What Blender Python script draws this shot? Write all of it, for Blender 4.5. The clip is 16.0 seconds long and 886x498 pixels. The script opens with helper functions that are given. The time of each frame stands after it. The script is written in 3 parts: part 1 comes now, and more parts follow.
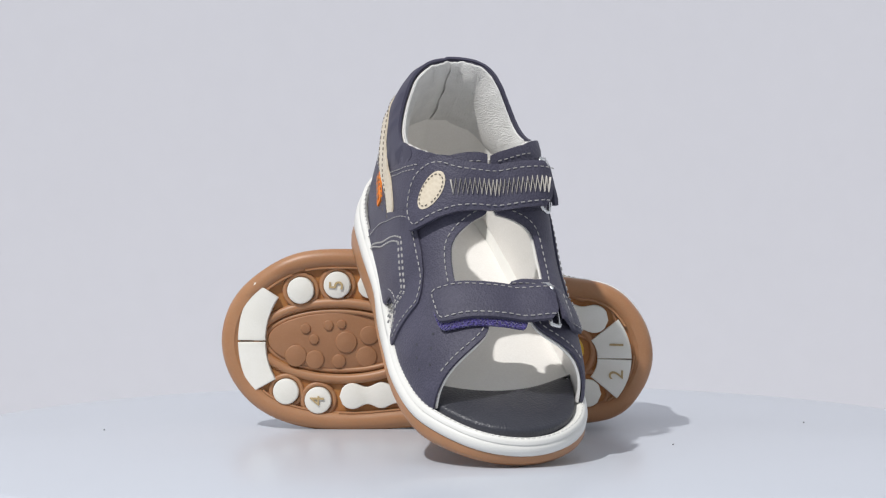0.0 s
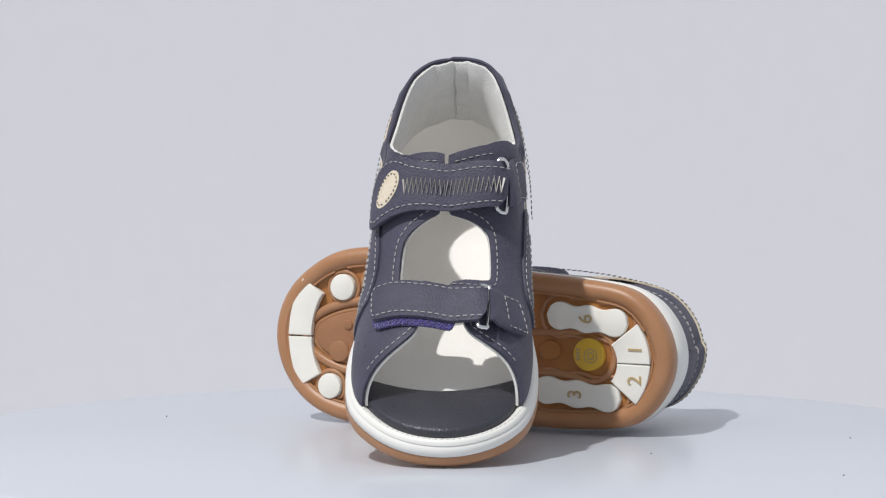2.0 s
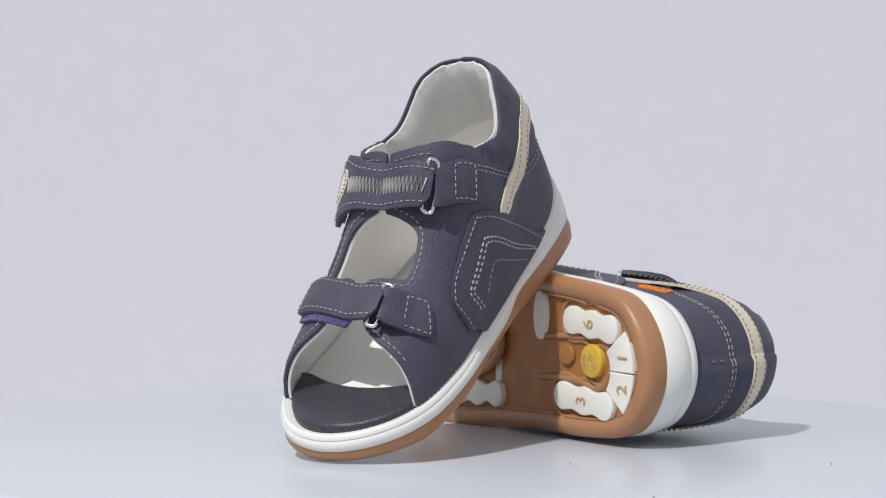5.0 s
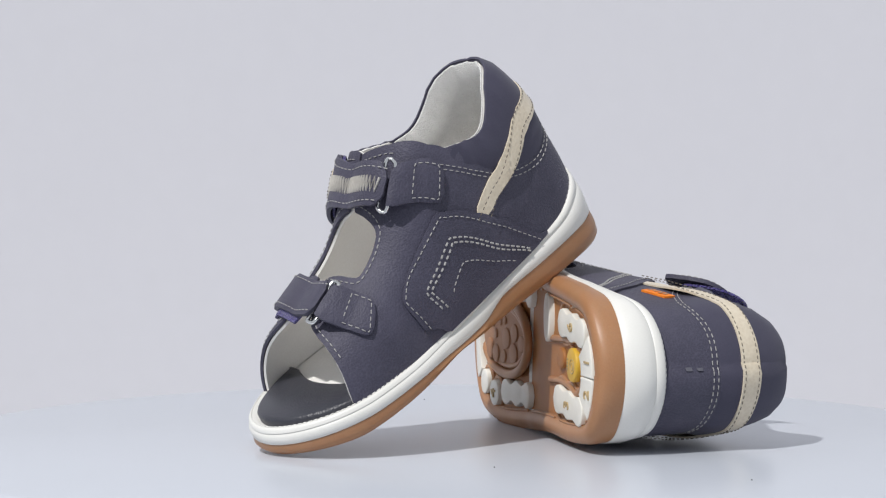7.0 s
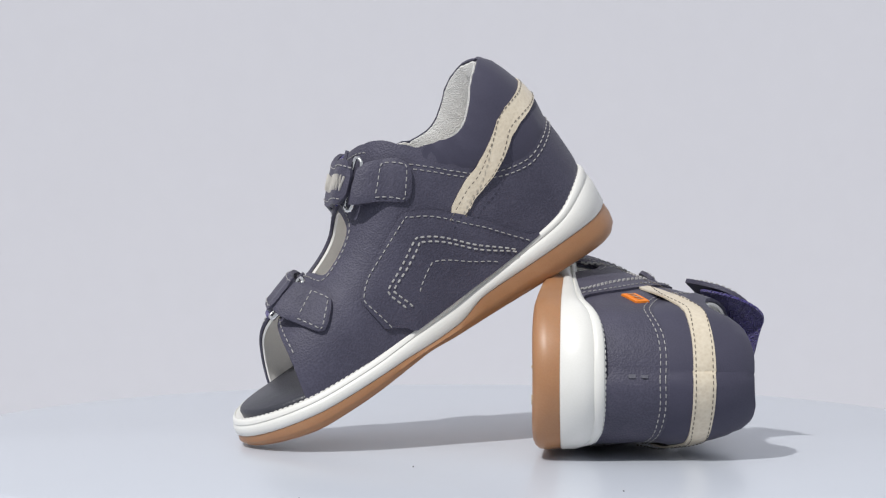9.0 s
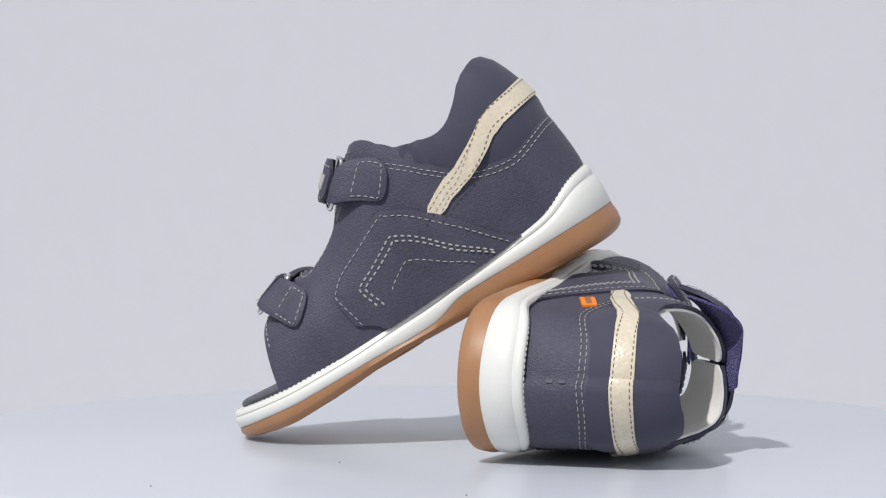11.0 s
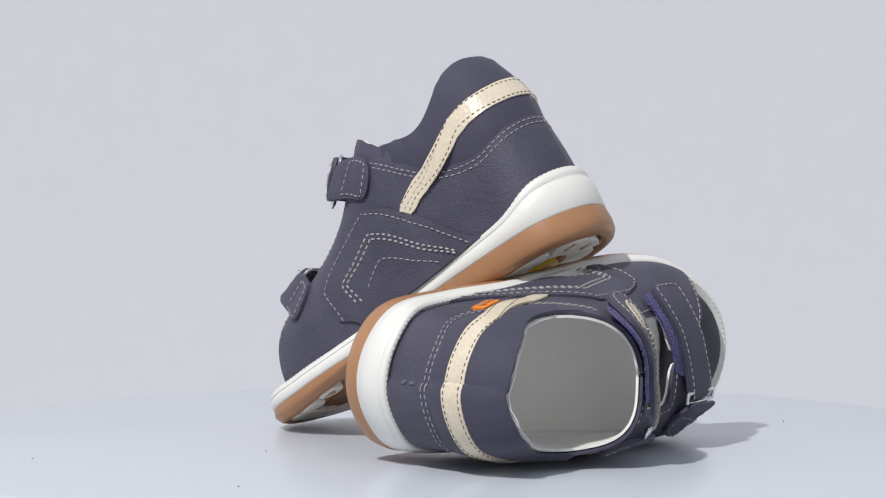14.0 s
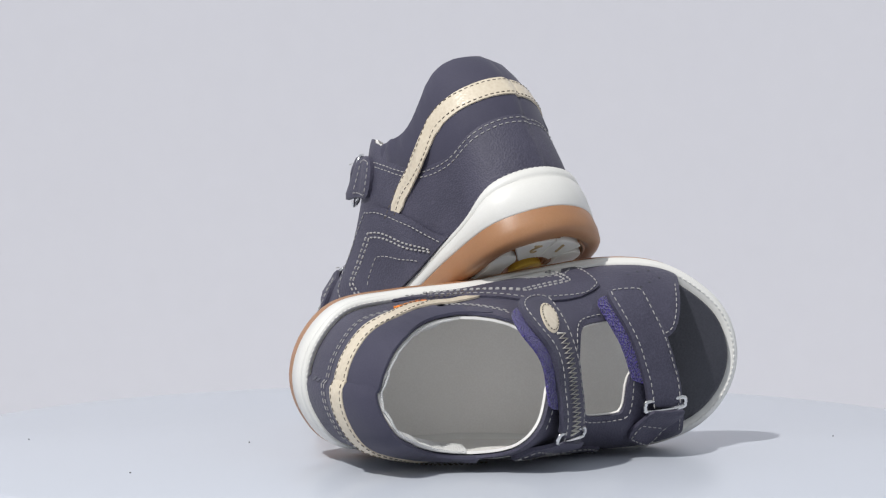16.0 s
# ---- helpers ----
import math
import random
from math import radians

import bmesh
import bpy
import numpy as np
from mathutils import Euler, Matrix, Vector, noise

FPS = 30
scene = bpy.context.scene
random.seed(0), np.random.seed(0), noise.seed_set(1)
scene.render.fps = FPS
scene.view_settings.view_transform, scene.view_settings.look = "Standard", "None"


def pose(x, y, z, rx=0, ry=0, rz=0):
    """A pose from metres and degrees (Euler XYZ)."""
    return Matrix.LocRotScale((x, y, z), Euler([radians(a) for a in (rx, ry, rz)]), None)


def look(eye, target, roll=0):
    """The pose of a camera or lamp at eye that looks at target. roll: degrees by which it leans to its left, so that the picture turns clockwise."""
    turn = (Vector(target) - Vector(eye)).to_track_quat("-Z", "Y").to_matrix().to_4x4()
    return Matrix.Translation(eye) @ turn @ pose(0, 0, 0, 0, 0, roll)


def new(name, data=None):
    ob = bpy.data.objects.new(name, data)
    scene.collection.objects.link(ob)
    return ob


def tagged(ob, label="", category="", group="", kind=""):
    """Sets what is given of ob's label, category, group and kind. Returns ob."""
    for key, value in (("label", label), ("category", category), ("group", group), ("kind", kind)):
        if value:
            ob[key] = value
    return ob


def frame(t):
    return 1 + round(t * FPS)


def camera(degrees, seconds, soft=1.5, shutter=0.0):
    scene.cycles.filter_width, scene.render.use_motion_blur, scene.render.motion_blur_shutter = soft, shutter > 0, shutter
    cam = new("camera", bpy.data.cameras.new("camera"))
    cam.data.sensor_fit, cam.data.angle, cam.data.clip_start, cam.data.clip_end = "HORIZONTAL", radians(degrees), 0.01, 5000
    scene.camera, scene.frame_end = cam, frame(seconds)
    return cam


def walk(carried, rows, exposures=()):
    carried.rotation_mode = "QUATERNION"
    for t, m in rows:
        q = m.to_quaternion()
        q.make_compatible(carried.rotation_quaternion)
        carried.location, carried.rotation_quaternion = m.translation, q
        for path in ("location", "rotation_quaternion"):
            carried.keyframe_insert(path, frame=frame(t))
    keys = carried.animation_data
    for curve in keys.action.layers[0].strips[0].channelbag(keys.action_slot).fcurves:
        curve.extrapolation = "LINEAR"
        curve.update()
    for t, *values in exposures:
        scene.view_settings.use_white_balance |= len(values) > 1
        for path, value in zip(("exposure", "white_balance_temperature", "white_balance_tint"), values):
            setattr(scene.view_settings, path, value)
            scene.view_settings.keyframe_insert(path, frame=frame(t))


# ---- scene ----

from mathutils.geometry import delaunay_2d_cdt

# ---- camera: stands still before the turntable ----
EYE = (0.0, -1.1, 0.133)
cam = camera(18.784, 16.0, soft=1.25)
AIM = look(EYE, (-0.00767, 0.0, 0.133 - 1.1 * math.tan(radians(2.91))))
walk(cam, [(0.0, AIM), (16.0, AIM)], exposures=[(0.0, 0.0), (16.0, 0.0)])

# ---- light ----
world = bpy.data.worlds.new("studio_light")
scene.world = world
world.use_nodes = True
wbg = world.node_tree.nodes["Background"]
wbg.inputs["Color"].default_value = (0.88, 0.93, 1.0, 1)
wbg.inputs["Strength"].default_value = 0.52
key = new("key_light", bpy.data.lights.new("key_light", "SUN"))
key.data.energy, key.data.angle, key.data.color = 2.75, radians(1.6), (1.0, 0.985, 0.96)
key.matrix_world = look((-0.50, -0.68, 1.05), (0, 0, 0))


# ---- materials ----
def nodes_of(name):
    m = bpy.data.materials.new(name)
    m.use_nodes = True
    nt = m.node_tree
    return m, nt, nt.nodes["Principled BSDF"]


def grainy(name, dark, light, rough=0.6, scale=60.0, fine=900.0, bump=0.15, dist=0.0004, cells=False, sheen=0.0, coat=0.0, metal=0.0, sss=0.0, spec=0.5):
    """A surface with colour variation at two scales and a fine relief; sizes per metre."""
    m, nt, b = nodes_of(name)
    tc = nt.nodes.new("ShaderNodeTexCoord")
    big = nt.nodes.new("ShaderNodeTexNoise")
    big.inputs["Scale"].default_value, big.inputs["Detail"].default_value = scale, 4
    small = nt.nodes.new("ShaderNodeTexVoronoi" if cells else "ShaderNodeTexNoise")
    small.inputs["Scale"].default_value = fine
    if not cells:
        small.inputs["Detail"].default_value = 3
    for n in (big, small):
        nt.links.new(tc.outputs["Object"], n.inputs["Vector"])
    mix = nt.nodes.new("ShaderNodeMath")
    mix.operation = "MULTIPLY_ADD"
    mix.inputs[1].default_value = 0.35
    nt.links.new(small.outputs[0], mix.inputs[0])
    half = nt.nodes.new("ShaderNodeMath")
    half.operation = "MULTIPLY"
    half.inputs[1].default_value = 0.65
    nt.links.new(big.outputs[0], half.inputs[0])
    nt.links.new(half.outputs[0], mix.inputs[2])
    ramp = nt.nodes.new("ShaderNodeValToRGB")
    ramp.color_ramp.elements[0].position, ramp.color_ramp.elements[1].position = 0.3, 0.7
    ramp.color_ramp.elements[0].color, ramp.color_ramp.elements[1].color = (*dark, 1), (*light, 1)
    nt.links.new(mix.outputs[0], ramp.inputs[0])
    nt.links.new(ramp.outputs[0], b.inputs["Base Color"])
    b.inputs["Roughness"].default_value = rough
    b.inputs["Metallic"].default_value = metal
    b.inputs["Specular IOR Level"].default_value = spec
    b.inputs["Sheen Weight"].default_value = sheen
    b.inputs["Coat Weight"].default_value = coat
    if sss:
        b.inputs["Subsurface Weight"].default_value = sss
        b.inputs["Subsurface Radius"].default_value = (0.004, 0.002, 0.001)
        b.inputs["Subsurface Scale"].default_value = 0.6
    if bump:
        bp = nt.nodes.new("ShaderNodeBump")
        bp.inputs["Strength"].default_value, bp.inputs["Distance"].default_value = bump, dist
        nt.links.new(small.outputs[0], bp.inputs["Height"])
        nt.links.new(bp.outputs[0], b.inputs["Normal"])
    return m


LEATHER = grainy("navy_leather", (0.044, 0.0415, 0.068), (0.078, 0.0740, 0.112), 0.58, 55, 1300, 0.6, 0.0003, cells=True, sheen=0.04, spec=0.4)
NUBUCK = grainy("navy_nubuck", (0.043, 0.041, 0.069), (0.065, 0.062, 0.098), 0.72, 35, 1600, 0.3, 0.0002, sheen=0.10, spec=0.35)
INSOCK = grainy("navy_smooth_leather", (0.030, 0.031, 0.042), (0.042, 0.043, 0.056), 0.42, 50, 1100, 0.5, 0.0003, cells=True)
LINING = grainy("cream_lining", (0.81, 0.785, 0.75), (0.87, 0.85, 0.82), 0.6, 40, 1300, 0.15, 0.0002, cells=True)
SUEDE = grainy("pale_suede_lining", (0.74, 0.73, 0.71), (0.86, 0.85, 0.83), 0.95, 200, 1700, 1.0, 0.0010, sheen=0.3)
BEIGE = grainy("cream_leather", (0.64, 0.55, 0.42), (0.75, 0.665, 0.53), 0.34, 60, 700, 0.4, 0.0003, cells=True)
WHITE = grainy("white_midsole", (0.74, 0.73, 0.69), (0.80, 0.79, 0.76), 0.42, 50, 1500, 0.12, 0.0002)
GUM = grainy("gum_rubber", (0.355, 0.170, 0.078), (0.415, 0.212, 0.106), 0.42, 70, 1400, 0.12, 0.0002, sss=0.15)
GUMDARK = grainy("gum_rubber_recess", (0.33, 0.125, 0.030), (0.42, 0.180, 0.048), 0.5, 90, 1600, 0.2, 0.0003, sss=0.15)
GUMMID = grainy("gum_rubber_inlay", (0.29, 0.135, 0.062), (0.36, 0.175, 0.085), 0.5, 90, 1600, 0.2, 0.0003, sss=0.1)
POD = grainy("white_tread_rubber", (0.76, 0.74, 0.67), (0.83, 0.81, 0.76), 0.55, 90, 1800, 0.3, 0.0003)
MARK = grainy("tan_numeral", (0.42, 0.30, 0.14), (0.50, 0.37, 0.19), 0.6, 60, 900, 0.0)
YELLOW = grainy("yellow_button", (0.62, 0.37, 0.03), (0.72, 0.45, 0.05), 0.45, 120, 1500, 0.2, 0.0002)
THREAD = grainy("grey_thread", (0.31, 0.30, 0.30), (0.48, 0.47, 0.46), 0.75, 500, 2500, 0.0)
ZIG = grainy("pale_thread", (0.58, 0.55, 0.50), (0.70, 0.67, 0.62), 0.5, 500, 2500, 0.0)
DARKTHREAD = grainy("brown_thread", (0.10, 0.085, 0.07), (0.17, 0.145, 0.12), 0.7, 500, 2500, 0.0)
VELCRO = grainy("violet_hook_tape", (0.016, 0.009, 0.085), (0.085, 0.060, 0.34), 0.8, 900, 1300, 1.0, 0.0014, cells=True, sheen=0.3)
STEEL = grainy("polished_steel", (0.70, 0.70, 0.70), (0.80, 0.80, 0.80), 0.16, 90, 900, 0.0, metal=1.0)
ORANGE = grainy("orange_tag", (0.85, 0.20, 0.012), (0.95, 0.27, 0.018), 0.6, 300, 2000, 0.5, 0.0003)
TABLE = grainy("white_lacquer", (0.537, 0.566, 0.628), (0.557, 0.586, 0.648), 0.30, 6, 500, 0.02, 0.0001)
PAPER = grainy("pale_backdrop", (0.593, 0.591, 0.629), (0.615, 0.613, 0.650), 0.9, 1.2, 40, 0.02, 0.001)
SCUFF = grainy("worn_print", (0.07, 0.07, 0.095), (0.125, 0.125, 0.15), 0.7, 500, 1500, 0.0)
DUST = grainy("dark_dust", (0.10, 0.10, 0.11), (0.2, 0.2, 0.21), 0.9, 60, 900, 0.0)


# ---- mesh helpers ----
PI2 = 2 * math.pi


def mesh_of(name, verts, faces, material, smooth=True, sharp=50):
    me = bpy.data.meshes.new(name)
    me.from_pydata([tuple(v) for v in verts], [], faces)
    bm = bmesh.new()
    bm.from_mesh(me)
    bmesh.ops.recalc_face_normals(bm, faces=bm.faces)
    lim = radians(sharp)
    for e in bm.edges:
        if len(e.link_faces) == 2 and e.calc_face_angle(0.0) > lim:
            e.smooth = False
    for f in bm.faces:
        f.smooth = smooth
    bm.to_mesh(me)
    bm.free()
    me.materials.append(material)
    return me


def part(name, verts, faces, material, parent, label="", smooth=True, sharp=50):
    ob = new(name, mesh_of(name, verts, faces, material, smooth, sharp))
    ob.parent = parent
    return tagged(ob, label) if label else ob


def merge(chunks):
    vs, fs = [], []
    for v, f in chunks:
        o = len(vs)
        vs += list(v)
        fs += [tuple(i + o for i in g) for g in f]
    return vs, fs


def loft(rings, cap0=True, cap1=True):
    n = len(rings[0])
    vs = [p for r in rings for p in r]
    fs = []
    for k in range(len(rings) - 1):
        for i in range(n):
            j = (i + 1) % n
            fs.append((k * n + i, k * n + j, (k + 1) * n + j, (k + 1) * n + i))
    if cap0:
        fs.append(tuple(range(n)))
    if cap1:
        fs.append(tuple(range((len(rings) - 1) * n, len(rings) * n)))
    return vs, fs


def tube(path, r, closed=False, sides=8):
    pts = [Vector(p) for p in path]
    n = len(pts)
    rings = []
    up = Vector((0.3, 0.2, 1)).normalized()
    for i, p in enumerate(pts):
        a = pts[(i - 1) % n] if closed or i else p
        b = pts[(i + 1) % n] if closed or i < n - 1 else p
        d = (b - a).normalized()
        x = d.cross(up)
        if x.length < 1e-3:
            x = d.orthogonal()
        x.normalize()
        y = x.cross(d)
        rings.append([p + r * (math.cos(2 * math.pi * k / sides) * x + math.sin(2 * math.pi * k / sides) * y) for k in range(sides)])
    if closed:
        rings.append(rings[0])
        return loft(rings, False, False)
    return loft(rings)


def smooth_curve(pts, closed=True, per=12):
    """Catmull-Rom through the points."""
    P = np.array(pts, float)
    n = len(P)
    out = []
    for i in range(n if closed else n - 1):
        if closed:
            a, b, c, d = P[(i - 1) % n], P[i], P[(i + 1) % n], P[(i + 2) % n]
        else:
            a, b, c, d = P[max(i - 1, 0)], P[i], P[i + 1], P[min(i + 2, n - 1)]
        for k in range(per):
            t = k / per
            out.append(0.5 * (2 * b + (c - a) * t + (2 * a - 5 * b + 4 * c - d) * t * t + (3 * b - a - 3 * c + d) * t ** 3))
    if not closed:
        out.append(P[-1])
    return np.array(out)


def resample(P, n, closed=True):
    Q = np.vstack([P, P[:1]]) if closed else P
    s = np.r_[0, np.cumsum(np.linalg.norm(np.diff(Q, axis=0), axis=1))]
    t = np.linspace(0, s[-1], n + 1)[:-1] if closed else np.linspace(0, s[-1], n)
    return np.stack([np.interp(t, s, Q[:, k]) for k in range(Q.shape[1])], 1)


def inset(P, d):
    """A closed anticlockwise outline moved inwards by d."""
    t = np.roll(P, -1, 0) - np.roll(P, 1, 0)
    t /= np.linalg.norm(t, axis=1)[:, None]
    return P + d * np.stack([-t[:, 1], t[:, 0]], 1)


# ---- the last: outline and surface of the upper, right foot; x to the toe, y inwards (medial), z up ----
OUTLINE = [(-0.001, 0), (0.0030, 0.0150), (0.015, 0.0270), (0.04, 0.0305), (0.07, 0.0305), (0.10, 0.0325), (0.125, 0.0345), (0.147, 0.0325), (0.164, 0.0258), (0.1755, 0.0135),
           (0.180, -0.002), (0.1763, -0.018), (0.1655, -0.0305), (0.148, -0.040), (0.125, -0.0420), (0.10, -0.0390), (0.07, -0.0345), (0.04, -0.0320), (0.017, -0.0280), (0.0040, -0.0158)]
NR = 180
EDGE = resample(smooth_curve(OUTLINE[::-1]), NR)  # clockwise list reversed: runs lateral first
if sum(a[0] * b[1] - b[0] * a[1] for a, b in zip(EDGE, np.roll(EDGE, -1, 0))) < 0:
    EDGE = EDGE[::-1]
WELT = np.where(EDGE[:, 1:] < 0, 0.0042 + 0.0016 * np.clip((0.075 - EDGE[:, :1]) / 0.05, 0, 1), 0.0042 - 0.0020 * np.exp(-((EDGE[:, :1] - 0.075) / 0.035) ** 2))
FEATHER = inset(EDGE, WELT)


def soft_table(xs, ys, width=0.004):
    g = np.linspace(-0.02, 0.2, 1101)
    y = np.interp(g, xs, ys)
    k = np.exp(-0.5 * (np.arange(-60, 61) * (g[1] - g[0]) / width) ** 2)
    y = np.convolve(np.pad(y, 60, mode="edge"), k / k.sum(), "valid")
    return lambda x: np.interp(x, g, y)


ZF = soft_table([0, 0.006, 0.012, 0.018, 0.024, 0.033, 0.062, 0.0915, 0.1216, 0.15, 0.18], [0.0294, 0.0288, 0.0272, 0.0234, 0.0200, 0.0183, 0.0150, 0.0122, 0.0095, 0.0088, 0.0108])
ZG = soft_table([0, 0.05, 0.072, 0.083, 0.098, 0.11, 0.15, 0.18], [0.0118, 0.0097, 0.0088, 0.0044, 0.0036, 0.0040, 0.0030, 0.0048], 0.003)
ZB = soft_table([0, 0.006, 0.09, 0.10, 0.13, 0.155, 0.18], [0.0015, 0.0, 0.0, 0.0008, -0.0022, -0.0036, -0.0004], 0.003)
ZR = soft_table([0.0, 0.055, 0.065, 0.075, 0.083, 0.0915, 0.0996, 0.109, 0.119, 0.131, 0.145, 0.155, 0.18], [0.125, 0.124, 0.108, 0.0925, 0.0816, 0.0712, 0.0619, 0.0543, 0.0488, 0.0443, 0.0387, 0.0350, 0.025], 0.003)
EXPO_IN = soft_table([0, 0.02, 0.035, 0.05, 0.065, 0.085, 0.10, 0.18], [1.14, 1.09, 0.94, 0.78, 0.69, 0.63, 0.65, 0.86])
EXPO_OUT = soft_table([0, 0.02, 0.035, 0.05, 0.065, 0.085, 0.10, 0.18], [1.14, 1.09, 0.94, 0.84, 0.86, 0.95, 1.02, 1.04])


def EXPO(x, side):
    return EXPO_IN(x) if side >= 0 else EXPO_OUT(x)


MID = soft_table([0, 0.05, 0.10, 0.18], [0.0012, 0.0010, -0.0033, -0.004])


def side_table():
    """Arc length from the back of the heel along each side, with the outline's points."""
    i0 = int(np.argmin(FEATHER[:, 0]))
    F = np.roll(FEATHER, -i0, 0)
    tip = int(np.argmax(F[:, 0]))
    one, two = F[:tip + 1], np.vstack([F[:1], F[:tip - 1:-1]])
    if one[len(one) // 2, 1] < 0:
        one, two = two, one
    out = {}
    for s, P in ((1, one), (-1, two)):
        P = P.copy()
        P[0, 1] = 0.0
        arc = np.r_[0, np.cumsum(np.linalg.norm(np.diff(P, axis=0), axis=1))]
        out[s] = (arc, P)
    return out


SIDES = side_table()


def foot(q):
    arc, P = SIDES[1 if q >= 0 else -1]
    return np.interp(abs(q), arc, P[:, 0]), np.interp(abs(q), arc, P[:, 1])


def last(q, h):
    """A point of the upper's surface: q round the feather edge from the heel's back, h from the sole (0) to the ridge (1)."""
    x0, y0 = foot(q)
    h = min(max(h, 0.0), 1.0)
    tx = x0 if x0 > 0.055 else 0.055
    ty, e = MID(tx), EXPO(x0, q)
    lf, vf = max(math.cos(h * math.pi / 2), 0.0) ** e, math.sin(h * math.pi / 2) ** e
    zf = ZF(x0)
    return Vector((tx + (x0 - tx) * lf, ty + (y0 - ty) * lf, zf + (ZR(tx) - zf) * vf))


def q_at(x, side):
    arc, P = SIDES[side]
    return side * float(np.interp(x, P[:, 0], arc))


def by_height(x, z, side):
    """The place on the side wall at that x and z."""
    x0 = x
    for _ in range(12):
        tx = max(x0, 0.055)
        e = EXPO(x0, side)
        v = min(max((z - ZF(x0)) / (ZR(tx) - ZF(x0)), 0.0), 1.0)
        h = math.asin(v ** (1 / e)) * 2 / math.pi
        lf = math.cos(h * math.pi / 2) ** e
        if x0 >= 0.055 and x >= 0.055:
            break
        x0 = max((x - 0.055 * (1 - lf)) / max(lf, 0.2), 0.0)
    return q_at(x0, side), h


def at_back(z):
    e = EXPO(0.0, 1)
    v = min(max((z - ZF(0)) / (ZR(0.055) - ZF(0)), 0.0), 1.0)
    return 0.0, math.asin(v ** (1 / e)) * 2 / math.pi


def by_ratio(x, r, side):
    e = EXPO(x, side)
    return q_at(x, side), math.acos(min(abs(r), 1.0) ** (1 / e)) * 2 / math.pi


HS = 0.06


def wrap_side(u, w):
    return last(u, w / HS)


def wrap_top(u, w):
    g = min(max(w / 0.05, -1.0), 1.0)
    side = 1 if g >= 0 else -1
    r = math.sin(abs(g) * math.pi / 2)
    return last(q_at(u, side), math.acos(r ** (1 / EXPO(u, side))) * 2 / math.pi)


def normal_at(wrap, u, w):
    d = 0.0006
    a, b = wrap(u + d, w) - wrap(u - d, w), wrap(u, w + d) - wrap(u, w - d)
    n = a.cross(b)
    if n.length < 1e-12:
        return Vector((0, 0, 1))
    n.normalize()
    p = wrap(u, w)
    if n.dot(p - Vector((max(p.x, 0.055), -0.002, 0.02))) < 0:
        n.negate()
    return n


def border_distance(pts, poly):
    a = poly
    b = np.roll(poly, -1, 0)
    ab = b - a
    L = (ab ** 2).sum(1) + 1e-18
    d = np.full(len(pts), 1e9)
    for i in range(len(a)):
        t = np.clip(((pts - a[i]) @ ab[i]) / L[i], 0, 1)
        d = np.minimum(d, np.linalg.norm(pts - a[i] - t[:, None] * ab[i], axis=1))
    return d


def inside(pts, poly):
    c = np.zeros(len(pts), bool)
    a = poly
    b = np.roll(poly, -1, 0)
    for (ax, ay), (bx, by) in zip(a, b):
        k = (ay > pts[:, 1]) != (by > pts[:, 1])
        if by != ay:
            c ^= k & (pts[:, 0] < (bx - ax) * (pts[:, 1] - ay) / (by - ay) + ax)
    return c


def chaikin(P, times=2):
    for _ in range(times):
        Q = np.roll(P, -1, 0)
        P = np.stack([0.75 * P + 0.25 * Q, 0.25 * P + 0.75 * Q], 1).reshape(-1, 2)
    return P


def patch(poly, wrap, off=0.0, thick=0.0018, step=0.003, rounds=2, pillow=0.0, reach=0.008, lift=None):
    """A sheet of leather laid on the last within an outline of the surface's own coordinates."""
    P = chaikin(np.array(poly, float), rounds)
    n = max(int(np.linalg.norm(np.roll(P, -1, 0) - P, axis=1).sum() / (step * 0.7)), 12)
    P = resample(P, n)
    lo, hi = P.min(0), P.max(0)
    gx, gy = np.meshgrid(np.arange(lo[0], hi[0], step), np.arange(lo[1], hi[1], step))
    G = np.stack([gx.ravel() + (np.arange(gx.size) // gx.shape[1] % 2) * step / 2, gy.ravel()], 1)
    G = G[inside(G, P)]
    if len(G):
        G = G[border_distance(G, P) > step * 0.45]
    A = np.vstack([P, G])
    res = delaunay_2d_cdt([Vector(p) for p in A], [], [list(range(n))], 1, 1e-7)
    pts, tris = np.array([tuple(p) for p in res[0]]), res[2]
    d = border_distance(pts, P)
    low, top = [], []
    for (u, w), e in zip(pts, d):
        p, nv = wrap(u, w), normal_at(wrap, u, w)
        o = off + (lift(u, w) if lift else 0.0)
        t = thick * (0.72 if e < 1e-5 else 1.0) + pillow * math.sqrt(max(0.0, 1 - (1 - min(e / reach, 1.0)) ** 2))
        low.append(p + nv * o)
        top.append(p + nv * (o + t))
    m = len(pts)
    count = {}
    for f in tris:
        for a, b in zip(f, (*f[1:], f[0])):
            count[(a, b)] = 1
    faces = [tuple(i + m for i in f) for f in tris] + [tuple(reversed(f)) for f in tris]
    faces += [(a, b, b + m, a + m) for a, b in count if (b, a) not in count]
    return low + top, faces


def stitches(path, wrap, off, dash=0.0019, gap=0.0009, r=0.00022, per=6, closed=False):
    """A row of short thread dashes along a path on the last."""
    P = smooth_curve(path, closed, per)
    pts = np.array([tuple(wrap(u, w) + normal_at(wrap, u, w) * off) for u, w in P])
    return dashes(pts, dash, gap, r)


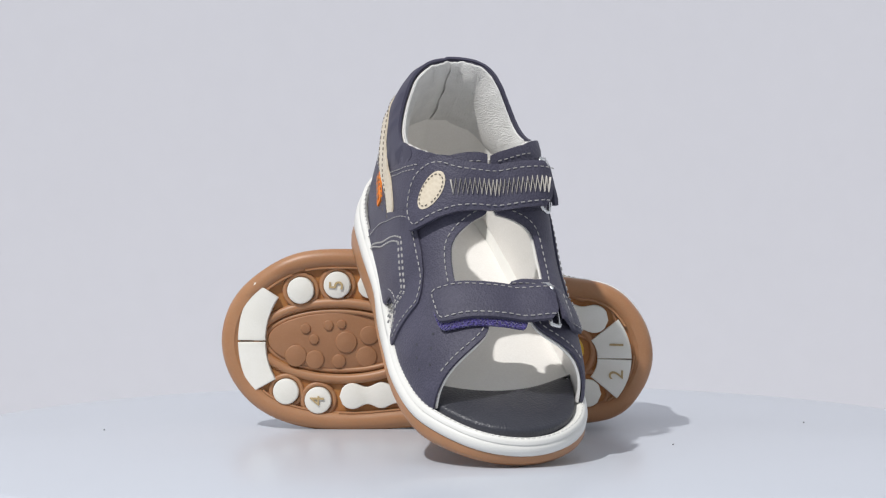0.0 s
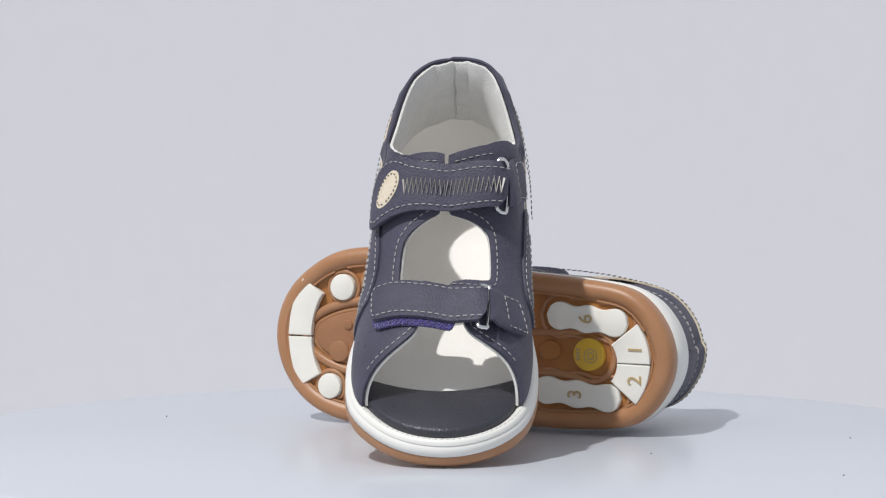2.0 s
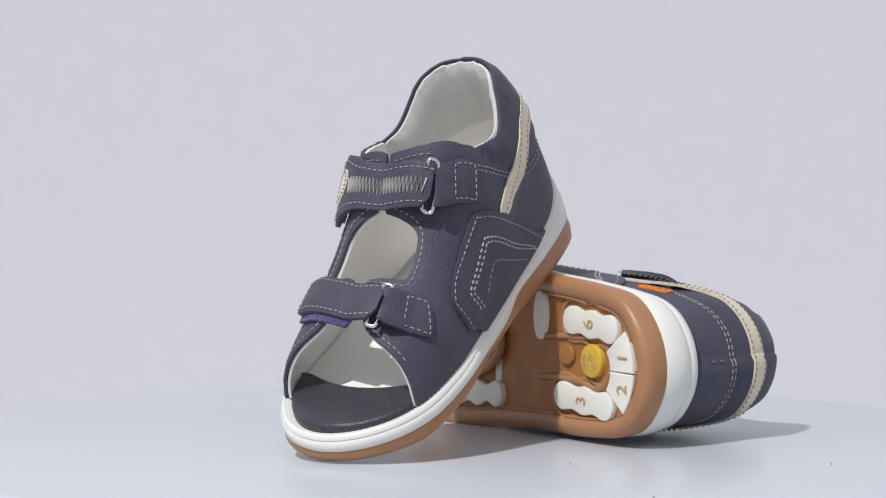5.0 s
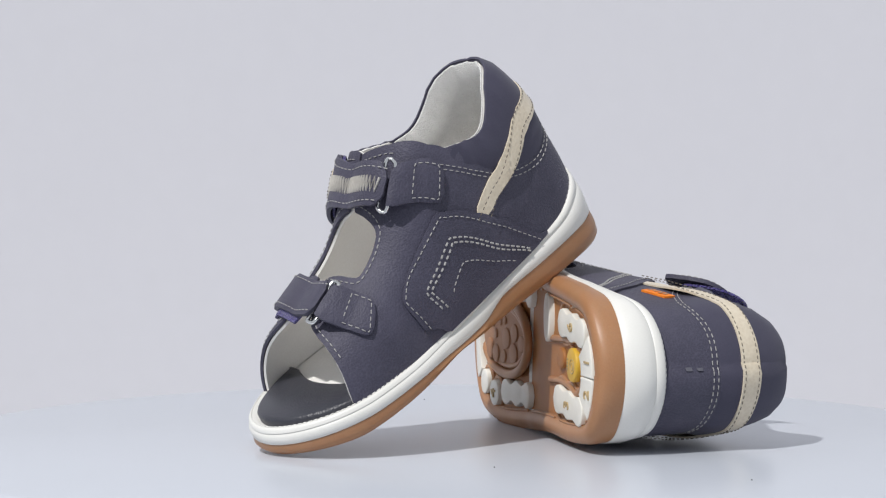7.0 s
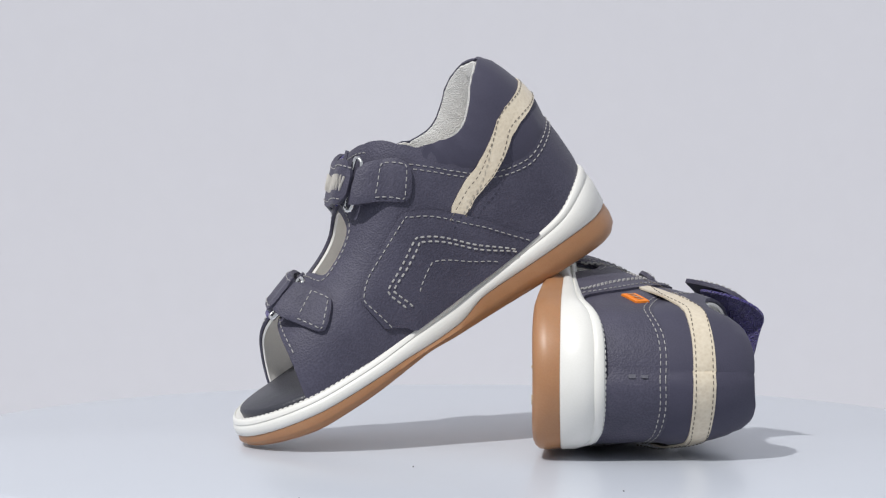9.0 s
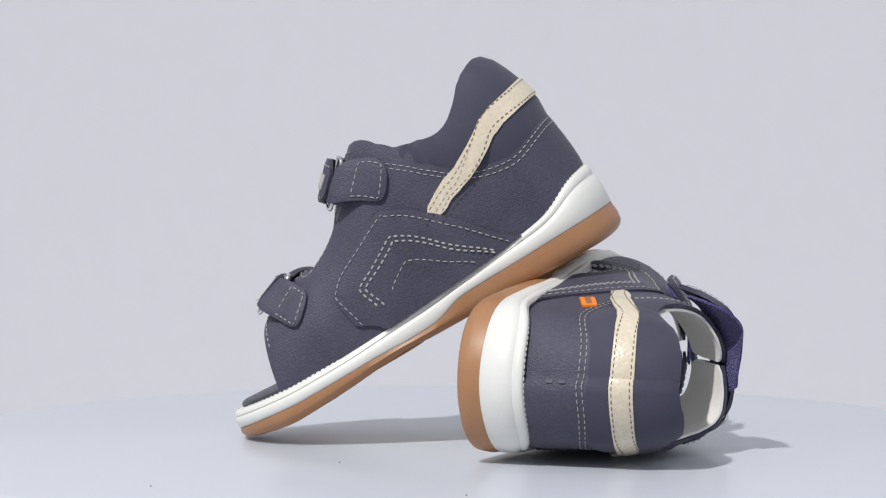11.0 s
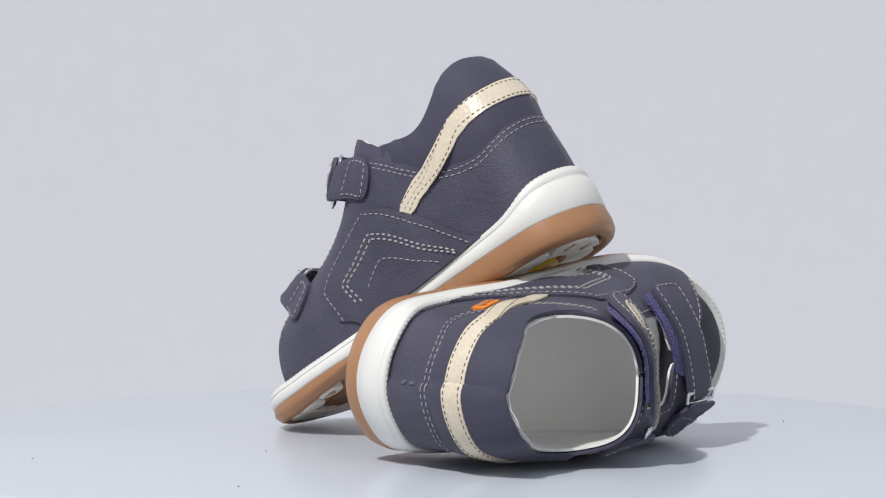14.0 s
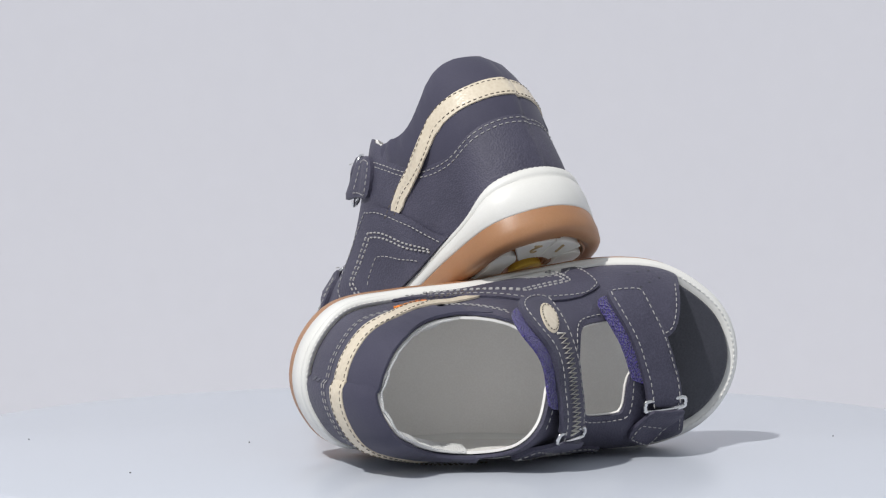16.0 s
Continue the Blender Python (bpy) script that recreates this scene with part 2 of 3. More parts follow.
def dashes(pts, dash=0.0019, gap=0.0009, r=0.00022):
    s = np.r_[0, np.cumsum(np.linalg.norm(np.diff(pts, axis=0), axis=1))]
    out = []
    t = 0.0
    while t + dash <= s[-1]:
        a = Vector([np.interp(t, s, pts[:, k]) for k in range(3)])
        b = Vector([np.interp(t + dash, s, pts[:, k]) for k in range(3)])
        d = (b - a).normalized()
        x = d.orthogonal().normalized()
        y = d.cross(x)
        ring = [(a + b) / 2 + r * (math.cos(k * math.pi / 2.5) * x + math.sin(k * math.pi / 2.5) * y) for k in range(5)]
        ra = [p - (b - a) * 0.36 for p in ring]
        rb = [p + (b - a) * 0.36 for p in ring]
        vs = [a] + ra + rb + [b]
        fs = [(0, 1 + k, 1 + (k + 1) % 5) for k in range(5)] + [(11, 6 + (k + 1) % 5, 6 + k) for k in range(5)]
        fs += [(1 + k, 6 + k, 6 + (k + 1) % 5, 1 + (k + 1) % 5) for k in range(5)]
        out.append((vs, fs))
        t += dash + gap
    return merge(out)


def shifted(path, d):
    """An open path of the surface's coordinates moved sideways by d."""
    P = np.array(path, float)
    t = np.gradient(P, axis=0)
    t /= np.linalg.norm(t, axis=1)[:, None] + 1e-12
    return P + d * np.stack([-t[:, 1], t[:, 0]], 1)


def S(q, h):
    return (q, h * HS)


def W(x, z, side):
    return S(*by_height(x, z, side))


def Rr(x, r, side):
    return S(*by_ratio(x, r, side))


def K(z):
    return S(*at_back(z))


# ---- one sandal ----
COLLAR = {1: [("b", 0.0881), ("q", 0.008, 0.0884), ("w", 0.0228, 0.0889), ("w", 0.0307, 0.0848), ("w", 0.0370, 0.0764), ("w", 0.0430, 0.0711), ("w", 0.0490, 0.0694), ("w", 0.0560, 0.0704), ("w", 0.0680, 0.0735)],
          -1: [("b", 0.0881), ("q", 0.008, 0.0883), ("w", 0.0228, 0.0877), ("w", 0.0297, 0.0830), ("w", 0.0350, 0.0752), ("w", 0.0400, 0.0703), ("w", 0.0460, 0.0682), ("w", 0.0550, 0.0682), ("w", 0.0680, 0.0735)]}
INNER = [("r", 0.0788, 0.55), ("r", 0.0815, 0.30), ("r", 0.0830, 0.03), ("r", 0.0838, 0.02), ("r", 0.0980, 0.03), ("r", 0.0990, 0.08), ("r", 0.1000, 0.28), ("r", 0.1020, 0.50), ("r", 0.1050, 0.560), ("r", 0.1180, 0.560), ("r", 0.1212, 0.53),
         ("r", 0.1225, 0.10), ("r", 0.1270, 0.06), ("r", 0.1320, 0.08), ("r", 0.1362, 0.22), ("r", 0.1420, 0.27), ("r", 0.1455, 0.37), ("r", 0.1482, 0.58), ("r", 0.1505, 0.86)]


def round_heel(q, z):
    """A place at the distance q round the heel and the height z."""
    x0, _ = foot(q)
    v = min(max((z - ZF(x0)) / (ZR(max(x0, 0.055)) - ZF(x0)), 0.0), 1.0)
    return S(q, math.asin(v ** (1 / EXPO(x0, q))) * 2 / math.pi)


def spot(c, side):
    if c[0] == "q":
        return round_heel(c[1] * side, c[2])
    if c[0] == "b":
        return K(c[1])
    if c[0] == "w":
        return W(c[1], c[2], side)
    return Rr(c[1], c[2] * (0.88 if side < 0 and 0.099 < c[1] < 0.1215 else 1.0), side)


CUTOUT = [S(q_at(0.1065, -1), 0.0), W(0.1060, 0.0165, -1), W(0.1020, 0.0215, -1), W(0.0960, 0.0225, -1), W(0.0900, 0.0200, -1), S(q_at(0.0870, -1), 0.0)]


def upper_outline():
    half = {}
    for side in (1, -1):
        pts = [spot(c, side) for c in COLLAR[side][1:] + INNER]
        pts += [S(q_at(0.1535, side), 0.02)] + [S(q_at(x, side), 0.0) for x in (0.153, 0.13)]
        pts += [S(q_at(0.10, side), 0.0)] if side > 0 else CUTOUT
        pts += [S(q_at(x, side), 0.0) for x in (0.07, 0.045, 0.025)]
        half[side] = pts
    return [K(COLLAR[1][0][1])] + half[1] + [S(0.0, 0.0)] + half[-1][::-1]


def ring_at(d, z):
    return [Vector((p[0], p[1], z(p[0]))) for p in inset(EDGE, d)]


def sandal(m, size):
    """The whole sandal; m is 1 for the right foot and -1 for the left, whose meshes are mirrored."""
    root = new("sandal")
    tall = 1.0 if m > 0 else 0.935

    def add(name, geo, material, parent=None, label="", smooth=True, sharp=50):
        vs, fs = geo
        return part(name, [(size * v[0], size * m * v[1], size * tall * v[2]) for v in vs], fs, material, parent or root, label, smooth, sharp)

    # outsole with a recessed bottom
    rings = [ring_at(0.0088, lambda x: ZB(x) + 0.0030), ring_at(0.0080, lambda x: ZB(x) + 0.0028), ring_at(0.0072, lambda x: ZB(x) + 0.0010), ring_at(0.0064, lambda x: ZB(x) + 0.0007), ring_at(0.0058, ZB), ring_at(0.0032, ZB),
             ring_at(0.0016, lambda x: ZB(x) + 0.0007), ring_at(0.0004, lambda x: ZB(x) + 0.0022), ring_at(0.0, lambda x: (ZB(x) + ZG(x)) / 2 + 0.0004), ring_at(0.0006, ZG), ring_at(0.006, ZG)]
    outsole = add("outsole", loft(rings, cap0=False), GUM, label="translucent tan gum rubber outsole")
    add("tread_bed", loft([ring_at(0.0084, lambda x: ZB(x) + 0.0040), ring_at(0.0084, lambda x: ZB(x) + 0.0028)]), GUMDARK, outsole, "amber recessed tread bed")
    lip = ring_at(0.0078, lambda x: ZB(x) + 0.0012)
    add("rim_ridge", merge([tube([lip[(k + i) % NR] for i in range(14)], 0.0005, sides=6) for k in range(0, NR - 8, 16)]), GUM, outsole, "broken raised line inside the sole's edge")
    # midsole
    rings = [ring_at(0.004, lambda x: ZG(x) - 0.0005), ring_at(0.0008, ZG), ring_at(0.0002, lambda x: ZG(x) + 0.0006), ring_at(0.0003, lambda x: 0.45 * ZG(x) + 0.55 * ZF(x)),
             ring_at(0.0010, lambda x: 0.22 * ZG(x) + 0.78 * ZF(x) - 0.0004), ring_at(0.0016, lambda x: 0.2 * ZG(x) + 0.8 * ZF(x)), ring_at(0.0012, lambda x: 0.16 * ZG(x) + 0.84 * ZF(x)),
             ring_at(0.0016, lambda x: ZF(x) + 0.0002), ring_at(0.0026, lambda x: ZF(x) + 0.0010), ring_at(0.0040, lambda x: ZF(x) + 0.0008), ring_at(0.0062, lambda x: np.minimum(ZF(x), 0.0125) - 0.0012)]
    add("midsole", loft(rings), WHITE, label="off-white moulded midsole", sharp=70)

    rim = np.array([tuple(v) for v in ring_at(0.0030, lambda x: ZF(x) + 0.0011)])
    add("welt_stitching", dashes(np.vstack([rim, rim[:1]]), 0.0017, 0.0006, 0.0003), WHITE, label="off-white welt stitches")

    # footbed
    def bed(x):
        return np.minimum(ZF(x), 0.0125) - 0.0004 + 0.0022 * np.clip((0.06 - x) / 0.06, 0, 1)
    add("footbed", loft([ring_at(0.0060, lambda x: bed(x) - 0.0030), ring_at(0.0060, bed), ring_at(0.0085, lambda x: bed(x) + 0.0002)]), LINING, label="cream leather footbed")
    toe = [p for p in inset(EDGE, 0.0058) if p[0] > 0.1340]
    toe.sort(key=lambda p: math.atan2(p[1] + 0.004, p[0] - 0.1340))
    arcs = [(0.1340 + 0.0110 * math.sin(k / 12 * math.pi), toe[-1][1] + (toe[0][1] - toe[-1][1]) * k / 12) for k in range(1, 12)]
    loop = np.array([tuple(p) for p in toe] + arcs)

    def toe_ring(d, dz):
        return [Vector((p[0], p[1], bed(p[0]) + dz + 0.0012 * math.exp(-((p[1] + 0.004) / 0.02) ** 2))) for p in inset(loop, d)]
    vs, fs = loft([toe_ring(0, -0.002), toe_ring(0, 0.0012), toe_ring(0.0006, 0.0021), toe_ring(0.0016, 0.0026)], False, False)
    n = len(loop)
    fs += [tuple(3 * n + i for i in f) for f in delaunay_2d_cdt([Vector((v[0], v[1])) for v in vs[3 * n:]], [], [list(range(n))], 1, 1e-9)[2] if max(f) < n]
    add("toe_pad", (vs, fs), INSOCK, label="smooth dark navy leather toe pad", sharp=70)

    # upper and its lining
    out = upper_outline()
    add("upper", patch(out, wrap_side, 0.0, 0.0016, 0.0028, 1), LEATHER, label="navy grained leather upper with open toe")
    add("lining", patch(out, wrap_side, -0.0015, 0.0014, 0.0035, 1), LINING, label="cream leather lining")
    # padded collar, and the suede inside it
    low = [("q", 0.010, 0.0550), ("q", 0.019, 0.0535), ("w", 0.0201, 0.0496), ("w", 0.0292, 0.0480), ("w", 0.0436, 0.0515), ("w", 0.0556, 0.0590), ("w", 0.0650, 0.0665)]
    rims = {k: [("b", 0.0889)] + [(c[0], c[1], c[2] + 0.0008) for c in COLLAR[k][1:-1]] + [("w", 0.0650, 0.0722)] for k in (1, -1)}
    pad = [spot(c, 1) for c in rims[1]] + [spot(c, 1) for c in low[::-1]] + [K(0.0553)] + [spot(c, -1) for c in low] + [spot(c, -1) for c in rims[-1][:0:-1]]
    collar = add("collar", patch(pad, wrap_side, 0.0005, 0.0014, 0.0026, 1, pillow=0.0022, reach=0.011), NUBUCK, label="padded navy nubuck collar")
    inner_low = [("w", 0.015, 0.052), ("w", 0.030, 0.051), ("w", 0.044, 0.0545), ("w", 0.056, 0.0600)]
    suede = [spot(c, 1) for c in rims[1][:8]] + [spot(c, 1) for c in inner_low[::-1]] + [K(0.056)] + [spot(c, -1) for c in inner_low] + [spot(c, -1) for c in rims[-1][7:0:-1]]
    add("collar_lining", patch(suede, wrap_side, -0.0008, -0.0010, 0.0026, 1, pillow=-0.0036, reach=0.010, lift=lambda u, w: -0.0005 * (math.sin(u * 520) + 0.6 * math.sin(u * 1130 + 1)) * max(0.0, 1 - abs(u) / 0.03)), SUEDE, label="pale fuzzy suede heel lining")
    # stitched seams of the upper
    seams = []
    for side in (1, -1):
        seam = low + [("w", 0.0715, 0.0712)]
        row = [K(0.0538)] + [spot((c[0], c[1], c[2] - 0.0012), side) for c in seam]
        row2 = [K(0.0516)] + [spot((c[0], c[1], c[2] - 0.0034), side) for c in seam]
        seams += [stitches(row, wrap_side, 0.0018), stitches(row2, wrap_side, 0.0018)]
        inner = [spot(c, side) for c in INNER]
        edge = [np.array(inner[0:3]), np.array(inner[5:12]), np.array(inner[12:])]
        for e in edge:
            for d in (0.0022, -0.0022):
                p = shifted(e, d)
                if abs(p[:, 1]).mean() < abs(e[:, 1]).mean():
                    seams.append(stitches(p, wrap_side, 0.0018))
    add("stitching", merge(seams), THREAD, label="grey thread")
    # cream stripe round the heel
    for_edge = [(0.0690, 0.0437), (0.0520, 0.0526), (0.0392, 0.0605), (0.0285, 0.0690)]
    aft_edge = [(0.0625, 0.0390), (0.0468, 0.0468), (0.0362, 0.0526), (0.0265, 0.0604)]
    band = [W(*p, 1) for p in for_edge] + [round_heel(0.020, 0.0712), round_heel(0.010, 0.0726), K(0.0730), round_heel(-0.010, 0.0726), round_heel(-0.020, 0.0712)] + [W(*p, -1) for p in for_edge[::-1]] + [W(*p, -1) for p in aft_edge] + [round_heel(-0.020, 0.0629), round_heel(-0.010, 0.0640), K(0.0642), round_heel(0.010, 0.0640), round_heel(0.020, 0.0629)] + [W(*p, 1) for p in aft_edge[::-1]]
    stripe = add("stripe", patch(band, wrap_side, 0.0036, 0.0010, 0.0022, 1, lift=lambda u, w: -0.0018 * min(max((abs(u) - 0.048) / 0.016, 0.0), 1.0)), BEIGE, label="pearly cream leather stripe")
    rows = []
    for edge, d in ((for_edge, -0.0005), (aft_edge, 0.0005)):
        zc = 0.0728 if d < 0 else 0.0640
        line = [W(*p, 1) for p in edge] + [round_heel(0.020, zc - 0.0013), round_heel(0.010, zc - 0.0003), K(zc), round_heel(-0.010, zc - 0.0003), round_heel(-0.020, zc - 0.0013)] + [W(*p, -1) for p in edge[::-1]]
        rows.append(np.array([(u, w + d) for u, w in line]))
    add("stripe_stitching", merge([stitches(r, wrap_side, 0.0045, 0.0016, 0.0009, 0.0002) for r in rows]), DARKTHREAD, stripe)
    # side panels
    for side in (1, -1):
        pan = [W(0.0790, 0.0525, side), W(0.0835, 0.0548, side), W(0.0852, 0.0538, side), W(0.1030, 0.0435, side), W(0.1150, 0.0345, side), W(0.1160, 0.0300, side), S(q_at(0.1125, side), 0.0)] + (CUTOUT if side < 0 else []) + [S(q_at(0.075, side), 0.0), S(q_at(0.037, side), 0.0), W(0.0370, 0.0195, side), W(0.0420, 0.0200, side), W(0.0640, 0.0412, side)]
        P = np.array(pan)
        c = P.mean(0)
        panel = add("side_panel", patch(pan, wrap_side, 0.0016, 0.0013, 0.0026, 1), LEATHER)
        lines = []
        rim_line = np.array([W(0.0430, 0.0185, side), W(0.0640, 0.0390, side), W(0.0800, 0.0508, side), W(0.0828, 0.0525, side), W(0.0850, 0.0516, side), W(0.1060, 0.0400, side), W(0.1138, 0.0335, side), W(0.1145, 0.0300, side), S(q_at(0.1105, side), 0.03)])
        lines.append(stitches(rim_line, wrap_side, 0.0030))
        for d in (0.0, 0.0022):
            lines.append(stitches([W(0.0500, 0.0185 - d * 0.5, side), W(0.0660, 0.0305 - d, side), W(0.0810, 0.0422 - d, side), W(0.0836, 0.0436 - d, side), W(0.0858 - d * 0.5, 0.0425 - d, side), W(0.0950 - d, 0.0365 - d * 0.6, side), W(0.1040 - d, 0.0315 - d * 0.4, side), W(0.1046 - d, 0.0285, side), S(q_at(0.1010 - d, side), 0.04)], wrap_side, 0.0030, r=0.00042))
        if side > 0:
            lines.append(stitches([W(0.0590, 0.0180, side), W(0.0700, 0.0245, side), W(0.0810, 0.0312, side), W(0.0838, 0.0316, side), W(0.0900, 0.0275, side), W(0.0935, 0.0245, side), S(q_at(0.0915, side), 0.05)], wrap_side, 0.0030))
        else:
            lines.append(stitches([S(q_at(0.1088, side), 0.05), W(0.1082, 0.0180, side), W(0.1035, 0.0240, side), W(0.0960, 0.0250, side), W(0.0890, 0.0226, side)], wrap_side, 0.0030))
        add("panel_stitching", merge(lines), THREAD, panel)
    # orange tag tucked in beside the stripe on the outer side
    tag = []
    for du, dv in ((-0.0066, -0.0030), (0.0066, -0.0030), (0.0066, 0.0032), (-0.0066, 0.0032)):
        tag.append(W(0.0405 + du * 0.87 - dv * 0.45, 0.0405 - du * 0.5 - dv * 0.87, -1))
    orange = add("tag", patch(tag, wrap_side, 0.0016, 0.0011, 0.0018, 0), ORANGE, label="woven orange tag")
    bars = []
    for k in range(4):
        du = -0.0040 + k * 0.0027
        bars.append(patch([W(0.0405 + (du + a) * 0.87 - b * 0.45, 0.0405 - (du + a) * 0.5 - b * 0.87, -1) for a, b in ((-0.0008, -0.0012), (0.0008, -0.0012), (0.0008, 0.0012), (-0.0008, 0.0012))], wrap_side, 0.0027, 0.0002, 0.001, 0))
    add("tag_mark", merge(bars), GUM, orange)
    if m < 0:
        add("printed_mark", merge([patch([round_heel(-0.001 + a, z + b) for a, b in ((-0.0008, -0.0014), (0.0008, -0.0014), (0.0008, 0.0014), (-0.0008, 0.0014))], wrap_side, 0.0016, 0.00012, 0.001, 0) for z in (0.0455, 0.0405)]), SCUFF, label="faint worn grey print")
    # straps
    rise = 0.0010 if m > 0 else 0.0030

    def flap(u, w):
        g = w / 0.05
        return rise * min(max((0.15 - g) / 0.7, 0.0), 1.0) ** 1.5 + (0.0050 if m > 0 else 0.0018) * min(max((g - 0.05) / 0.28, 0.0), 1.0)

    def strap(name, stations, off, badge):
        poly = [(a, g * 0.05) for g, a, b in stations] + [(b, g * 0.05) for g, a, b in stations[::-1]]
        st = add(name, patch(poly, wrap_top, off, 0.0024, 0.0022, 1, lift=flap), LEATHER)
        lift = lambda u, w: wrap_top(u, w) + normal_at(wrap_top, u, w) * (off + 0.0025 + flap(u, w))
        ins = [(a + 0.0016, g * 0.05) for g, a, b in stations[:-1]] + [((stations[-1][1] + stations[-1][2]) / 2, stations[-1][0] * 0.05 + 0.0012)] + [(b - 0.0016, g * 0.05) for g, a, b in stations[-2::-1]]
        P = smooth_curve(ins, False, 6)
        add("strap_stitching", dashes(np.array([tuple(lift(u, w)) for u, w in P])), THREAD, st)
        sh = 0.0030 if m > 0 and not badge else (-0.0042 if m < 0 else 0.0)
        vel = [(a + sh + 0.0006, (g - (0.015 if sh > 0 else -0.02)) * 0.05) for g, a, b in stations[1:]] + [(b + sh - 0.0006, (g - (0.015 if sh > 0 else -0.02)) * 0.05) for g, a, b in stations[:0:-1]]
        add("hook_tape", patch(vel, wrap_top, off - 0.0014, 0.0014, 0.0022, 1, lift=lambda u, w: flap(u, w) * 0.8), VELCRO, st, "violet hook-and-loop tape")
        return st, lift

    up = [(0.430, 0.0834, 0.0954), (0.2, 0.0853, 0.0978), (0.0, 0.0863, 0.0986), (-0.15, 0.0856, 0.0980), (-0.25, 0.0837, 0.0973), (-0.33, 0.0811, 0.0968), (-0.42, 0.0792, 0.0962), (-0.51, 0.0796, 0.0950), (-0.57, 0.0816, 0.0928)]
    def sway(g):
        """How far the free end swings back towards the heel; more where the strap is undone."""
        return -0.006 * max(-g, 0.0) if m > 0 else -0.009 * (0.46 - g)

    up = [(g if g > 0 or m < 0 else g * 1.07, a + sway(g), b + sway(g)) for g, a, b in up]
    badge_g = -0.412 if m > 0 else -0.385
    top_strap, lift = strap("ankle_strap", up, 0.0034, True)
    ring = [(0.0886 + sway(badge_g) + 0.0041 * math.cos(PI2 * k / 24), badge_g * 0.05 + 0.0046 * math.sin(PI2 * k / 24)) for k in range(24)]
    disc = add("badge", patch(ring, wrap_top, 0.0056, 0.0007, 0.0016, 0, lift=flap), BEIGE, top_strap, "round cream leather badge")
    P = np.array([(0.0886 + sway(badge_g) + 0.0034 * math.cos(PI2 * k / 40), badge_g * 0.05 + 0.0039 * math.sin(PI2 * k / 40)) for k in range(41)])
    add("badge_stitching", dashes(np.array([tuple(lift(u, w) + normal_at(wrap_top, u, w) * 0.0006) for u, w in P]), 0.0011, 0.0007, 0.0002), DARKTHREAD, disc)
    zig = []
    for k in range(45):
        g = -0.285 + 0.680 * k / 44
        c = np.interp(g, [-0.285, -0.15, 0.0, 0.2, 0.43], [0.0906, 0.0918, 0.0923, 0.0915, 0.0896]) + sway(g)
        zig.append(lift(c + (0.0019 if k % 2 else -0.0019), g * 0.05) + normal_at(wrap_top, c, g * 0.05) * 0.0002)
    add("zigzag_stitching", tube(zig, 0.00050, sides=6), ZIG, top_strap, "pale zigzag thread")
    lo = [(0.300, 0.1287, 0.1436), (0.12, 0.1285, 0.1438), (0.0, 0.1272, 0.1425), (-0.15, 0.1248, 0.1402), (-0.30, 0.1210, 0.1372), (-0.40, 0.1190, 0.1356), (-0.46, 0.1186, 0.1342), (-0.49, 0.1205, 0.1325)]
    if m < 0:
        lo = [(g, a - 0.006 * (0.3 - g), b - 0.006 * (0.3 - g)) for g, a, b in lo]
    toe_strap, _ = strap("toe_strap", lo, 0.0032, False)
    # steel loops and the tabs that hold them
    for x0, x1, g0, g1, off in ((0.0825, 0.0964, 0.380, 0.452, 0.0066), (0.1272, 0.1449, 0.256, 0.328, 0.0060)):
        pts = smooth_curve([(x0, (g0 + 0.025) * 0.05), (x0, (g1 - 0.025) * 0.05), (x0 + 0.0016, g1 * 0.05), (x1 - 0.0016, g1 * 0.05), (x1, (g1 - 0.025) * 0.05), (x1, (g0 + 0.025) * 0.05), (x1 - 0.0016, g0 * 0.05), (x0 + 0.0016, g0 * 0.05)], True, 4)
        add("buckle_loop", tube([wrap_top(u, w) + normal_at(wrap_top, u, w) * off for u, w in pts], 0.00085, True), STEEL, label="bright steel wire loop")
    for ring_end, far_end in (((Rr(0.0952, 0.66, 1), Rr(0.0838, 0.63, 1)), (W(0.0695, 0.0695, 1), W(0.0798, 0.0550, 1))),
                              ((Rr(0.1438, 0.50, 1), Rr(0.1286, 0.47, 1)), (W(0.1232, 0.0380, 1), W(0.1350, 0.0272, 1)))):
        A, B, C, D = (np.array(p) for p in (*ring_end, *far_end))
        start, way = (A + B) / 2, (C + D) / 2 - (A + B) / 2

        def fold(u, w):
            t = float(np.dot(np.array((u, w)) - start, way) / np.dot(way, way))
            return 0.0062 * max(0.0, 1 - max(t, 0.0) / 0.55) ** 1.3

        tab = add("loop_tab", patch([A, (2 * A + B) / 3, (A + 2 * B) / 3, B, (B + C) / 2, (B + 5 * C) / 6, (5 * C + D) / 6, (C + 5 * D) / 6, (5 * D + A) / 6, (D + A) / 2], wrap_side, 0.0016, 0.0022, 0.0018, 1, lift=fold), LEATHER)
        mid = (A + B + C + D) / 4
        box = [mid + (p - mid) * 0.80 for p in (A * 0.62 + D * 0.38, D, C, B * 0.62 + C * 0.38, A * 0.62 + D * 0.38)]
        dense = np.vstack([np.linspace(p, q, 8)[:-1] for p, q in zip(box, box[1:])] + [box[-1:]])
        add("tab_stitching", dashes(np.array([tuple(wrap_side(u, w) + normal_at(wrap_side, u, w) * (0.0039 + fold(u, w))) for u, w in dense])), THREAD, tab)
    # small holes punched in the outer side of the vamp
    dots = []
